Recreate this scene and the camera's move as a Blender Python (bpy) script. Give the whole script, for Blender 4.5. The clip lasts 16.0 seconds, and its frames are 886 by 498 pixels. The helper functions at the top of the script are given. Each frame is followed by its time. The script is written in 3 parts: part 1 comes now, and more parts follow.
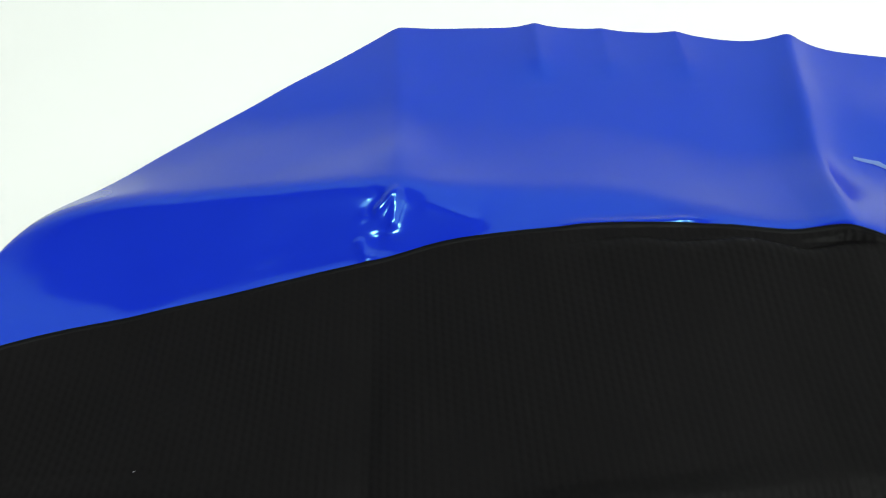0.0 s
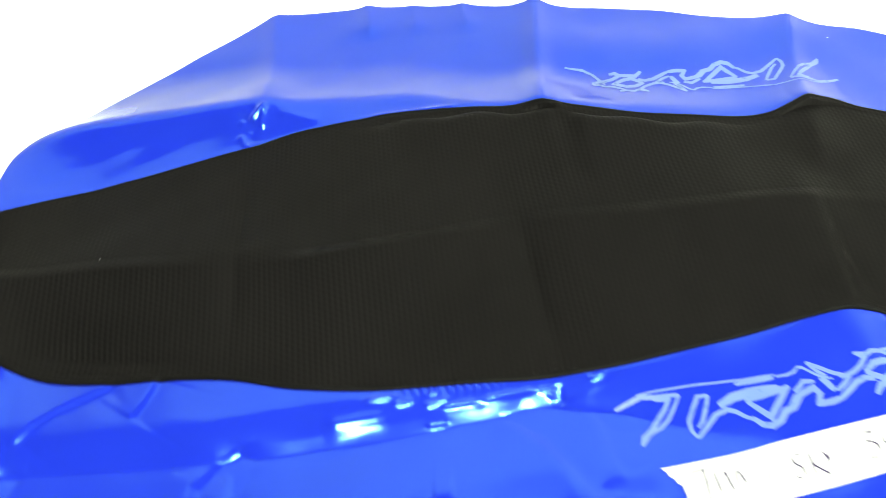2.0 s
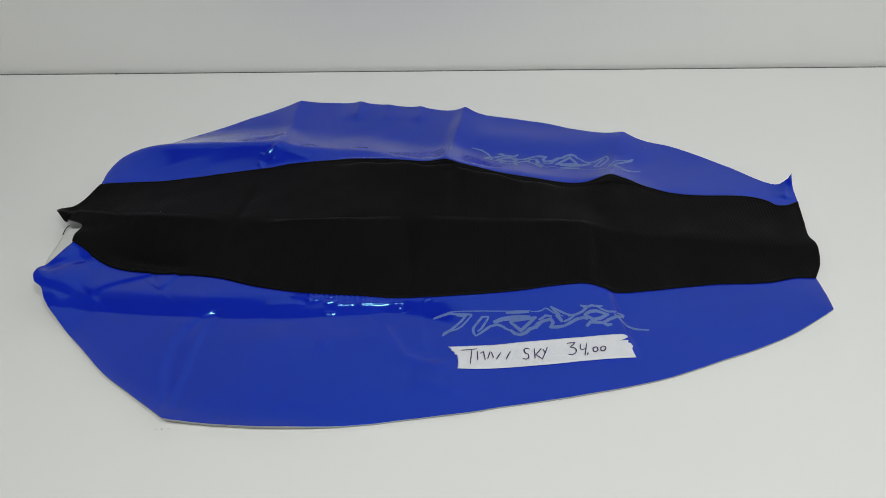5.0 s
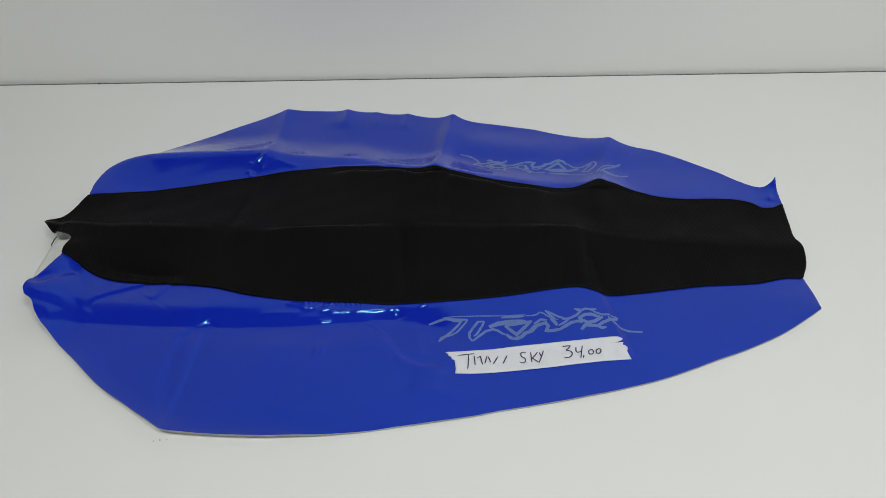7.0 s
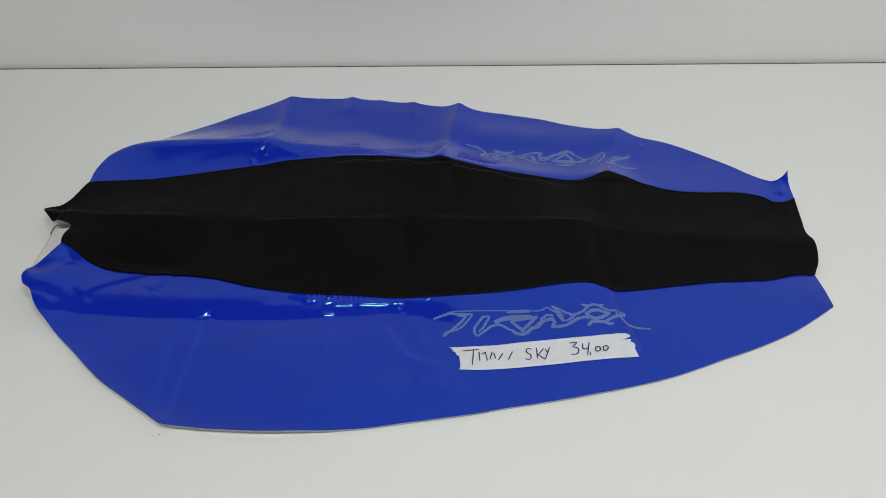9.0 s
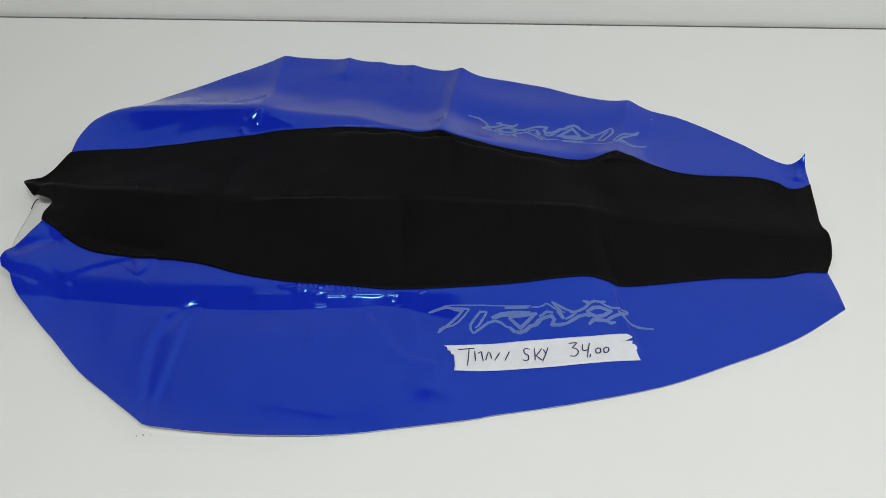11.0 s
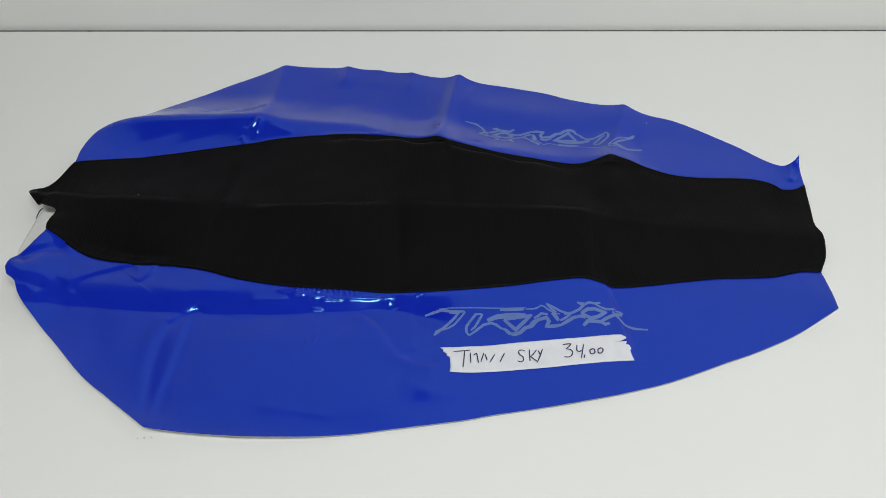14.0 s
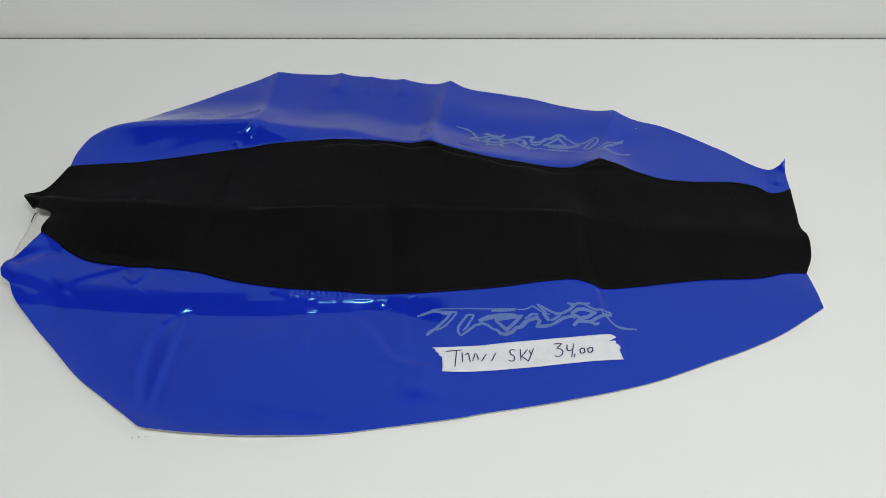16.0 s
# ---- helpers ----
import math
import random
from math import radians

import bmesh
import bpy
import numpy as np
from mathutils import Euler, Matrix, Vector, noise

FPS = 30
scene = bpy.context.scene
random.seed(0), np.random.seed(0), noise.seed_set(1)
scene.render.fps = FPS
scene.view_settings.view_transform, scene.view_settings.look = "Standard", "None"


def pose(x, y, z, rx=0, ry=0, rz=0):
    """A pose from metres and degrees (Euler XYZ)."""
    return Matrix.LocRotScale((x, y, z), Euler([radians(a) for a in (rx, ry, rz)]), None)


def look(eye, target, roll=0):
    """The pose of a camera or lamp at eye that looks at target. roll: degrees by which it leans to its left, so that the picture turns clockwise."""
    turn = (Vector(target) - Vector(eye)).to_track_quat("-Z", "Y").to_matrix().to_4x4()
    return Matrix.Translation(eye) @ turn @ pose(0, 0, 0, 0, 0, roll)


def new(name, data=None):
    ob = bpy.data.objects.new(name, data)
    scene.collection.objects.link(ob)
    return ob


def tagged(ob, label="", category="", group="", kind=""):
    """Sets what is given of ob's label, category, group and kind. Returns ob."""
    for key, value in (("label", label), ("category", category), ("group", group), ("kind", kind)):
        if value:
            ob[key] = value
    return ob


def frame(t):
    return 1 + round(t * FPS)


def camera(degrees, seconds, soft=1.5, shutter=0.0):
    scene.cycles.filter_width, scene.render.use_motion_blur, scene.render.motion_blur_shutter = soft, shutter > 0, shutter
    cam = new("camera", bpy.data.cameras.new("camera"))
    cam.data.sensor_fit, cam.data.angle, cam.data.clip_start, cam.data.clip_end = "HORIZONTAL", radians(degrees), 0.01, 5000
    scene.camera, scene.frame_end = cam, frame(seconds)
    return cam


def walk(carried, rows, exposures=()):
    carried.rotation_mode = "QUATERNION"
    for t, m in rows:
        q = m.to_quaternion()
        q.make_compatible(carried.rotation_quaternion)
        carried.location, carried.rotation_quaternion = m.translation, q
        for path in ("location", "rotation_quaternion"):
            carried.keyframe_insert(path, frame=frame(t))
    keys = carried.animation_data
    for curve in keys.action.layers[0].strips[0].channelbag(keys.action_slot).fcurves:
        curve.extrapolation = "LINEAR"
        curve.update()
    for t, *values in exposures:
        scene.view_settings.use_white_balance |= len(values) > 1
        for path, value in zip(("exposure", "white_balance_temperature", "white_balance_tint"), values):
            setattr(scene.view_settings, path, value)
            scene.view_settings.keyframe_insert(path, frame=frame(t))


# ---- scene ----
# The camera and its walk
cam = camera(60.2, 16.0, soft=0.85, shutter=0.5)
PATH = [
    (0, (-0.1649, 0.0812, 0.2445), (-0.1468, 1.2384, -1.3867), -2.29),
    (0.5, (-0.1729, 0.0431, 0.2561), (-0.134, 1.264, -1.3275), -4.14),
    (1, (-0.1551, 0.0024, 0.2723), (-0.0574, 1.226, -1.3067), -3.71),
    (1.5, (-0.142, -0.0323, 0.2798), (0.0422, 1.1964, -1.2874), -2.10),
    (2, (-0.0926, -0.0988, 0.3147), (-0.052, 1.1614, -1.2378), -5.98),
    (2.5, (-0.0466, -0.1679, 0.3371), (-0.1247, 1.1137, -1.1964), -6.25),
    (3, (-0.0159, -0.2175, 0.3564), (-0.1425, 1.0847, -1.1563), -6.30),
    (3.5, (0.0069, -0.2536, 0.3777), (-0.0856, 1.12, -1.073), -4.66),
    (4, (0.0154, -0.2966, 0.3877), (-0.0546, 1.1534, -0.988), -4.31),
    (4.5, (0.0156, -0.3342, 0.4011), (-0.0415, 1.1675, -0.9187), -3.35),
    (5, (0.011, -0.3586, 0.4065), (-0.0702, 1.1851, -0.8625), -1.88),
    (7.5, (-0.0036, -0.3622, 0.4078), (-0.0155, 1.1954, -0.8468), -1.16),
    (8, (-0.0039, -0.358, 0.4063), (-0.0235, 1.197, -0.8513), -0.92),
    (8.5, (-0.0054, -0.3549, 0.4069), (-0.0206, 1.1913, -0.8616), -0.75),
    (9, (-0.0042, -0.3502, 0.4056), (-0.0325, 1.1829, -0.8785), -0.90),
    (11.5, (0.0008, -0.2945, 0.4251), (-0.0305, 1.0957, -1.0124), 0.20),
    (12, (0.0039, -0.296, 0.4238), (-0.0346, 1.0979, -1.0099), -0.27),
    (12.5, (0.0059, -0.3006, 0.4238), (-0.0535, 1.1006, -1.0021), -0.93),
    (13, (0.0065, -0.3029, 0.425), (-0.0505, 1.1055, -0.9938), -0.98),
    (13.5, (0.0081, -0.3041, 0.4255), (-0.0473, 1.1056, -0.9922), -1.05),
    (14, (0.0091, -0.3065, 0.4263), (-0.0484, 1.1101, -0.9844), -1.20),
    (14.5, (0.0097, -0.3079, 0.4268), (-0.0387, 1.108, -0.9849), -1.07),
    (15, (0.01, -0.3098, 0.4259), (-0.0377, 1.1107, -0.9812), -1.21),
    (15.5, (0.0127, -0.3139, 0.4247), (-0.0175, 1.1097, -0.9797), -0.82),
    (16, (0.0097, -0.3169, 0.4267), (-0.0282, 1.1206, -0.9633), -0.74),
]
EXPOSURES = [(0.0, 0.85, 6450, 1), (0.5, 1.02, 6550, -2), (1.0, 1.25, 7000, -5), (1.5, 1.55, 7500, -8), (2.0, 1.85, 7700, -8), (2.5, 1.92, 7900, -8), (3.0, 1.05, 7200, -3), (3.5, 0.36, 6650, 4), (4.0, 0.06, 6500, 8), (4.5, -0.12, 6500, 10), (5.0, -0.20, 6500, 10), (9.0, -0.24, 6500, 10), (11.5, -0.05, 6500, 10), (16.0, -0.05, 6500, 10)]
walk(cam, [(t, look(eye, target, roll)) for t, eye, target, roll in PATH], EXPOSURES)

# Light: two tube fixtures under the ceiling of a plain room
# WALL_TOP and WALL_END lie out of view, set by the vinyl's reflections
CEILING, FLOOR, WALL_Y, WALL_TOP, WALL_END, WEST, EAST = 1.85, -0.75, 0.469, 1.35, -0.58, -1.9, 1.15
world = bpy.data.worlds.new("world")
scene.world = world
world.use_nodes = True
world.node_tree.nodes["Background"].inputs["Color"].default_value = (0.9, 0.95, 1.0, 1.0)
world.node_tree.nodes["Background"].inputs["Strength"].default_value = 0.05
LAMPS = [(-0.05, -0.90, 18.0), (0.65, -0.70, 13.5)]
for lamp_x, lamp_y, watts in LAMPS:
    data = bpy.data.lights.new("tube_light", "AREA")
    data.shape, data.size, data.size_y, data.energy, data.color = "RECTANGLE", 0.45, 0.06, watts, (0.985, 1.0, 0.97)
    new("tube_light", data).matrix_world = pose(lamp_x, lamp_y, CEILING - 0.075)


# Materials
def material(name, colour, rough=0.5, spec=0.5, metal=0.0):
    m = bpy.data.materials.new(name)
    m.use_nodes = True
    b = m.node_tree.nodes["Principled BSDF"]
    b.inputs["Base Color"].default_value = (*colour, 1)
    b.inputs["Roughness"].default_value = rough
    b.inputs["Specular IOR Level"].default_value = spec
    b.inputs["Metallic"].default_value = metal
    return m, m.node_tree, b


def add(tree, kind, **values):
    n = tree.nodes.new(kind)
    for key, value in values.items():
        n.inputs[key.replace("_", " ")].default_value = value
    return n


def grain(tree, shader, colour, scale, amount, rough=None, bump_scale=None, bump=0.0002):
    """Blotchy colour at one scale, roughness at another and a fine relief."""
    coord = tree.nodes.new("ShaderNodeTexCoord")
    blotch = add(tree, "ShaderNodeTexNoise", Scale=scale, Detail=5.0, Roughness=0.6)
    tree.links.new(coord.outputs["Object"], blotch.inputs["Vector"])
    ramp = tree.nodes.new("ShaderNodeValToRGB")
    ramp.color_ramp.elements[0].position, ramp.color_ramp.elements[1].position = 0.3, 0.7
    ramp.color_ramp.elements[0].color = (*[c * (1 - amount) for c in colour], 1)
    ramp.color_ramp.elements[1].color = (*[min(1.0, c * (1 + amount)) for c in colour], 1)
    tree.links.new(blotch.outputs["Fac"], ramp.inputs["Fac"])
    tree.links.new(ramp.outputs["Color"], shader.inputs["Base Color"])
    if rough:
        spots = add(tree, "ShaderNodeTexNoise", Scale=scale * 3.1, Detail=4.0)
        span = add(tree, "ShaderNodeMapRange", To_Min=rough[0], To_Max=rough[1])
        span.inputs["From Min"].default_value, span.inputs["From Max"].default_value = 0.3, 0.7
        tree.links.new(coord.outputs["Object"], spots.inputs["Vector"])
        tree.links.new(spots.outputs["Fac"], span.inputs["Value"])
        tree.links.new(span.outputs["Result"], shader.inputs["Roughness"])
    if bump_scale:
        fine = add(tree, "ShaderNodeTexNoise", Scale=bump_scale, Detail=3.0)
        relief = add(tree, "ShaderNodeBump", Strength=0.6, Distance=bump)
        tree.links.new(coord.outputs["Object"], fine.inputs["Vector"])
        tree.links.new(fine.outputs["Fac"], relief.inputs["Height"])
        tree.links.new(relief.outputs["Normal"], shader.inputs["Normal"])
    return coord


def painted(name, colour, scale, amount, rough, bump_scale=None, bump=0.0002, spec=0.5):
    m, tree, b = material(name, colour, rough[0], spec)
    grain(tree, b, colour, scale, amount, rough, bump_scale, bump)
    return m


BLUE = painted("glossy_blue_vinyl", (0.0050, 0.018, 0.41), 9.0, 0.05, (0.11, 0.17), 45.0, 0.00006, spec=0.70)
BLUE.node_tree.nodes["Principled BSDF"].inputs["Specular Tint"].default_value = (0.30, 0.80, 1.0, 1.0)
LINING = painted("white_fabric_backing", (0.84, 0.84, 0.82), 300.0, 0.08, (0.8, 0.95), 900.0, 0.0003)
TABLE = painted("white_laminate", (0.775, 0.78, 0.77), 3.0, 0.012, (0.32, 0.42), 500.0, 0.00004)
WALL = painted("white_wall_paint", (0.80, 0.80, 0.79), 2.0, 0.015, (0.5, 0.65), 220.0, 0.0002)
# tone of an added, unseen wall that gives the vinyl a greyer reflection
UNSEEN_GREY = painted("unseen_wall_pale_grey", (0.46, 0.46, 0.46), 2.0, 0.03, (0.6, 0.75), 150.0, 0.0003)
# tone of the added, unseen walls that keep the reflected surroundings dim
UNSEEN_DIM = painted("unseen_wall_grey", (0.42, 0.42, 0.42), 2.0, 0.03, (0.6, 0.75), 150.0, 0.0003)
CEIL = painted("ceiling_paint", (0.2, 0.2, 0.2), 2.0, 0.03, (0.8, 0.9), 150.0, 0.0003)
FLOORING = painted("grey_floor", (0.28, 0.27, 0.26), 4.0, 0.1, (0.4, 0.6), 90.0, 0.0004)
PRINT = painted("silver_grey_print", (0.10, 0.165, 0.42), 60.0, 0.08, (0.25, 0.4))
TAPE = painted("white_masking_tape", (0.69, 0.705, 0.75), 120.0, 0.04, (0.6, 0.75), 700.0, 0.0002)
INK = painted("dark_violet_ink", (0.035, 0.02, 0.09), 400.0, 0.3, (0.5, 0.6))
THREAD = painted("black_thread", (0.012, 0.012, 0.014), 300.0, 0.2, (0.7, 0.8))
SEAM = painted("black_vinyl_edge", (0.0030, 0.0030, 0.0036), 60.0, 0.2, (0.45, 0.6), spec=0.06)
STEEL = painted("grey_metal", (0.45, 0.45, 0.46), 20.0, 0.05, (0.35, 0.45))
SEALANT = painted("dark_grey_sealant", (0.10, 0.10, 0.095), 60.0, 0.2, (0.6, 0.7))
# cut edge of the pale backing, its shade painted in as grey
SHADED_EDGE = painted("shaded_cut_fabric_edge", (0.34, 0.35, 0.36), 300.0, 0.15, (0.8, 0.9))
CRUMB = painted("grey_dirt", (0.10, 0.09, 0.08), 500.0, 0.3, (0.8, 0.9))


def ribbed_vinyl():
    """Matt black vinyl embossed with fine columns of small staggered dashes."""
    m, tree, b = material("ribbed_black_vinyl", (0.0046, 0.0042, 0.0046), 0.5, 0.045)
    coord = grain(tree, b, (0.0046, 0.0042, 0.0046), 14.0, 0.15, (0.46, 0.56))
    axes = tree.nodes.new("ShaderNodeSeparateXYZ")
    tree.links.new(coord.outputs["Object"], axes.inputs["Vector"])

    def calc(kind, a, b):
        n = tree.nodes.new("ShaderNodeMath")
        n.operation = kind
        for k, value in enumerate((a, b)):
            if isinstance(value, (int, float)):
                n.inputs[k].default_value = value
            elif value is not None:
                tree.links.new(value, n.inputs[k])
        return n.outputs["Value"]

    columns, rows = 0.0054, 0.0032
    across = calc("SINE", calc("MULTIPLY", axes.outputs["X"], 2 * math.pi / columns), None)
    down = calc("SINE", calc("MULTIPLY", axes.outputs["Y"], 2 * math.pi / rows), None)
    ribs = calc("COSINE", calc("MULTIPLY", axes.outputs["X"], 4 * math.pi / columns), None)
    relief = add(tree, "ShaderNodeBump", Strength=1.0, Distance=0.00009)
    tree.links.new(calc("ADD", calc("MULTIPLY", calc("MULTIPLY", across, down), 0.4), calc("MULTIPLY", ribs, -0.7)), relief.inputs["Height"])
    tree.links.new(relief.outputs["Normal"], b.inputs["Normal"])
    return m


BLACK = ribbed_vinyl()


# Mesh helpers
def part(name, bm, mats, parent=None, label="", smooth=True):
    data = bpy.data.meshes.new(name)
    bmesh.ops.recalc_face_normals(bm, faces=bm.faces)
    bm.to_mesh(data)
    bm.free()
    for m in mats if isinstance(mats, (list, tuple)) else [mats]:
        data.materials.append(m)
    for p in data.polygons:
        p.use_smooth = smooth
    ob = new(name, data)
    ob.parent = parent
    return tagged(ob, label)


def box(bm, low, high, bevel=0.0):
    made = bmesh.ops.create_cube(bm, size=1.0)["verts"]
    for v in made:
        v.co = Vector([low[k] + (v.co[k] + 0.5) * (high[k] - low[k]) for k in range(3)])
    if bevel:
        edges = list({e for v in made for e in v.link_edges})
        bmesh.ops.bevel(bm, geom=edges, offset=bevel, segments=3, affect="EDGES", profile=0.5)
    return bm


def boxed(name, low, high, mats, parent=None, label="", bevel=0.0):
    return part(name, box(bmesh.new(), low, high, bevel), mats, parent, label, smooth=False)


def hermite(knots, x):
    """A smooth curve y(x) through knots, for arrays of x."""
    k = np.array(knots, float)
    kx, ky = k[:, 0], k[:, 1]
    d = np.diff(ky) / np.diff(kx)
    m = np.concatenate(([d[0]], (d[1:] + d[:-1]) / 2, [d[-1]]))
    m[1:-1] = np.where(d[1:] * d[:-1] <= 0, 0.0, np.sign(m[1:-1]) * np.minimum(np.abs(m[1:-1]), 3 * np.minimum(np.abs(d[1:]), np.abs(d[:-1]))))
    x = np.clip(np.asarray(x, float), kx[0], kx[-1])
    i = np.clip(np.searchsorted(kx, x) - 1, 0, len(kx) - 2)
    h = kx[i + 1] - kx[i]
    s = (x - kx[i]) / h
    return ((2 * s**3 - 3 * s**2 + 1) * ky[i] + (s**3 - 2 * s**2 + s) * h * m[i]
            + (-2 * s**3 + 3 * s**2) * ky[i + 1] + (s**3 - s**2) * h * m[i + 1])


def along(points, s):
    """A curve through points of the plan, by the share s of its length."""
    p = np.array(points, float)
    run = np.concatenate(([0], np.cumsum(np.hypot(*np.diff(p, axis=0).T))))
    run /= run[-1]
    return np.stack([hermite(np.stack([run, p[:, k]], 1), s) for k in (0, 1)], -1)


def step(a, b, x):
    s = np.clip((x - a) / (b - a), 0, 1)
    return s * s * (3 - 2 * s)


# The large structure
def build_room():
    y, south = WALL_Y + 0.12, -2.6
    # only this wall's base is in view; its top and end are made up
    tagged(boxed("wall_back", (WALL_END, WALL_Y, FLOOR), (EAST, y, WALL_TOP), WALL), "plain white painted wall behind the table, unseen top and end cut for reflections", kind="structure")
    # added out of view: a greyer surface for the vinyl to reflect
    tagged(boxed("wall_north_added", (WEST - 0.12, y, FLOOR), (EAST + 0.12, y + 0.12, CEILING), UNSEEN_GREY), "unseen pale grey wall added to darken what the vinyl reflects", kind="structure")
    # south and west are added out of view to keep reflections dark
    tagged(boxed("wall_south_added", (WEST - 0.12, south - 0.12, FLOOR), (EAST + 0.12, south, CEILING), UNSEEN_DIM), "unseen grey wall added as a dim surface for the vinyl to reflect", kind="structure")
    tagged(boxed("wall_west_added", (WEST - 0.12, south, FLOOR), (WEST, y, CEILING), UNSEEN_DIM), "unseen grey wall added as a dim surface for the vinyl to reflect", kind="structure")
    # added out of view, near and white, to brighten creases from the right
    tagged(boxed("wall_east_added", (EAST, south, FLOOR), (EAST + 0.12, y, CEILING), WALL), "unseen white wall added close by as a bright reflector", kind="structure")
    tagged(boxed("floor", (WEST - 0.12, south - 0.12, FLOOR - 0.1), (EAST + 0.12, y + 0.12, FLOOR), FLOORING), "plain grey floor", kind="structure")
    tagged(boxed("ceiling", (WEST - 0.12, south - 0.12, CEILING), (EAST + 0.12, y + 0.12, CEILING + 0.1), CEIL), "plain grey ceiling", kind="structure")


def build_lights():
    for lamp_x, lamp_y, _ in LAMPS:
        fixture = tagged(new("ceiling_light"), "white metal tube light fixed to the ceiling", "ceiling light", "tube lights")
        fixture.location = (lamp_x, lamp_y, CEILING)
        boxed("housing", (-0.26, -0.05, -0.07), (0.26, 0.05, 0.0), STEEL, fixture, bevel=0.006)


def build_table():
    table = tagged(new("table"), "white laminate table pushed against the wall", "table")
    table.location = (0, 0, FLOOR)
    high = -FLOOR
    boxed("tabletop", (-0.95, -0.62, high - 0.03), (0.95, WALL_Y - 0.005, high), TABLE, table, bevel=0.0012)
    for x in (-0.88, 0.84):
        for y in (-0.58, 0.40):
            boxed("leg", (x, y, 0.0), (x + 0.04, y + 0.04, high - 0.03), STEEL, table, bevel=0.003)


def build_joint():
    strip = boxed("trim", (WALL_END, WALL_Y - 0.0045, -0.010), (0.95, WALL_Y - 0.0005, -0.0015), SEALANT)
    tagged(strip, "thin dark grey joint between the tabletop and the wall", kind="structure")


build_room()
build_joint()
build_lights()
build_table()

# The seat cover: a plan of its edges, seams and folds (x along the table, y towards the wall)
SEAM_FRONT = [(-0.3178, 0.1191), (-0.3098, 0.1158), (-0.2954, 0.1082), (-0.2811, 0.1018), (-0.2587, 0.0968), (-0.2186, 0.0929), (-0.1913, 0.0886), (-0.1642, 0.0804),
              (-0.1292, 0.0747), (-0.0870, 0.0722), (-0.0450, 0.0695), (-0.0116, 0.0705), (0.0211, 0.0745), (0.0496, 0.0770), (0.0782, 0.0808), (0.0970, 0.0826),
              (0.1078, 0.0815), (0.1204, 0.0785), (0.1461, 0.0815), (0.1976, 0.0897), (0.2399, 0.0915), (0.2667, 0.0975), (0.2780, 0.0970)]
SEAM_BACK = [(-0.3287, 0.2064), (-0.3036, 0.2179), (-0.2718, 0.2262), (-0.2341, 0.2341), (-0.2092, 0.2397), (-0.1854, 0.2444), (-0.1606, 0.2502), (-0.1349, 0.2518),
             (-0.0995, 0.2508), (-0.0585, 0.2463), (-0.0352, 0.2415), (-0.0176, 0.2400), (-0.0022, 0.2332), (0.0268, 0.2257), (0.0657, 0.2188), (0.1086, 0.2145),
             (0.1225, 0.2172), (0.1324, 0.2196), (0.1472, 0.2199), (0.1664, 0.2120), (0.1847, 0.2052), (0.2121, 0.2029), (0.2455, 0.2030), (0.2600, 0.2005), (0.2690, 0.1960), (0.2760, 0.1895), (0.2853, 0.1905), (0.2952, 0.1966)]
EDGE_FRONT = [(-0.3289, 0.0716), (-0.3221, 0.0672), (-0.3178, 0.0591), (-0.3027, 0.0430), (-0.2776, 0.0192), (-0.2486, -0.0083), (-0.2229, -0.0270), (-0.1985, -0.0446), (-0.1935, -0.0482),
              (-0.1793, -0.0498), (-0.1540, -0.0516), (-0.1256, -0.0527), (-0.0928, -0.0513), (-0.0365, -0.0436), (0.0170, -0.0345), (0.0206, -0.0335), (0.0709, -0.0239),
              (0.1085, -0.0154), (0.1476, -0.0041), (0.1877, 0.0120), (0.2169, 0.0243), (0.2442, 0.0380), (0.2620, 0.0490), (0.2758, 0.0570)]
EDGE_BACK = [(-0.3175, 0.2645), (-0.3085, 0.2745), (-0.2975, 0.2862), (-0.2626, 0.3215), (-0.2343, 0.3442), (-0.2044, 0.3655), (-0.1854, 0.3775), (-0.1768, 0.3805), (-0.1497, 0.3827),
             (-0.1115, 0.3802), (-0.0795, 0.3763), (-0.0441, 0.3699), (-0.0161, 0.3620), (0.0040, 0.3575), (0.0150, 0.3545), (0.0461, 0.3470), (0.0790, 0.3381),
             (0.1097, 0.3240), (0.1304, 0.3151), (0.1601, 0.3065), (0.1762, 0.2996), (0.2008, 0.2912), (0.2281, 0.2716), (0.2536, 0.2502), (0.2779, 0.2246), (0.2860, 0.2205), (0.2915, 0.2216), (0.2964, 0.2255)]
END_BLUE_FRONT = [(-0.3289, 0.0716), (-0.3317, 0.0788), (-0.3300, 0.0876), (-0.3243, 0.0997), (-0.3178, 0.1191)]
END_BLACK_LEFT = [(-0.3178, 0.1191), (-0.3178, 0.1299), (-0.3188, 0.1411), (-0.3378, 0.1522), (-0.3552, 0.1720), (-0.3429, 0.1762), (-0.3287, 0.2064)]
END_BLACK_RIGHT = [(0.2780, 0.0970), (0.2866, 0.1140), (0.2900, 0.1363), (0.2882, 0.1450), (0.2920, 0.1690), (0.2955, 0.1966)]
END_BLUE_BACK = [(-0.3287, 0.2064), (-0.3302, 0.2250), (-0.3288, 0.2410), (-0.3245, 0.2545), (-0.3175, 0.2645)]
# heights along the seams, the middle fold, the fold behind the back seam and the crease before the front seam
HIGH_FRONT = [(-0.335, 0.0240), (-0.317, 0.0215), (-0.29, 0.0100), (-0.25, 0.0078), (-0.19, 0.0095), (-0.15, 0.0085), (-0.10, 0.0068), (-0.05, 0.0068), (-0.02, 0.0075), (0.02, 0.0070), (0.05, 0.0088), (0.085, 0.0105), (0.10, 0.0096), (0.12, 0.0036), (0.20, 0.0030), (0.28, 0.0025)]
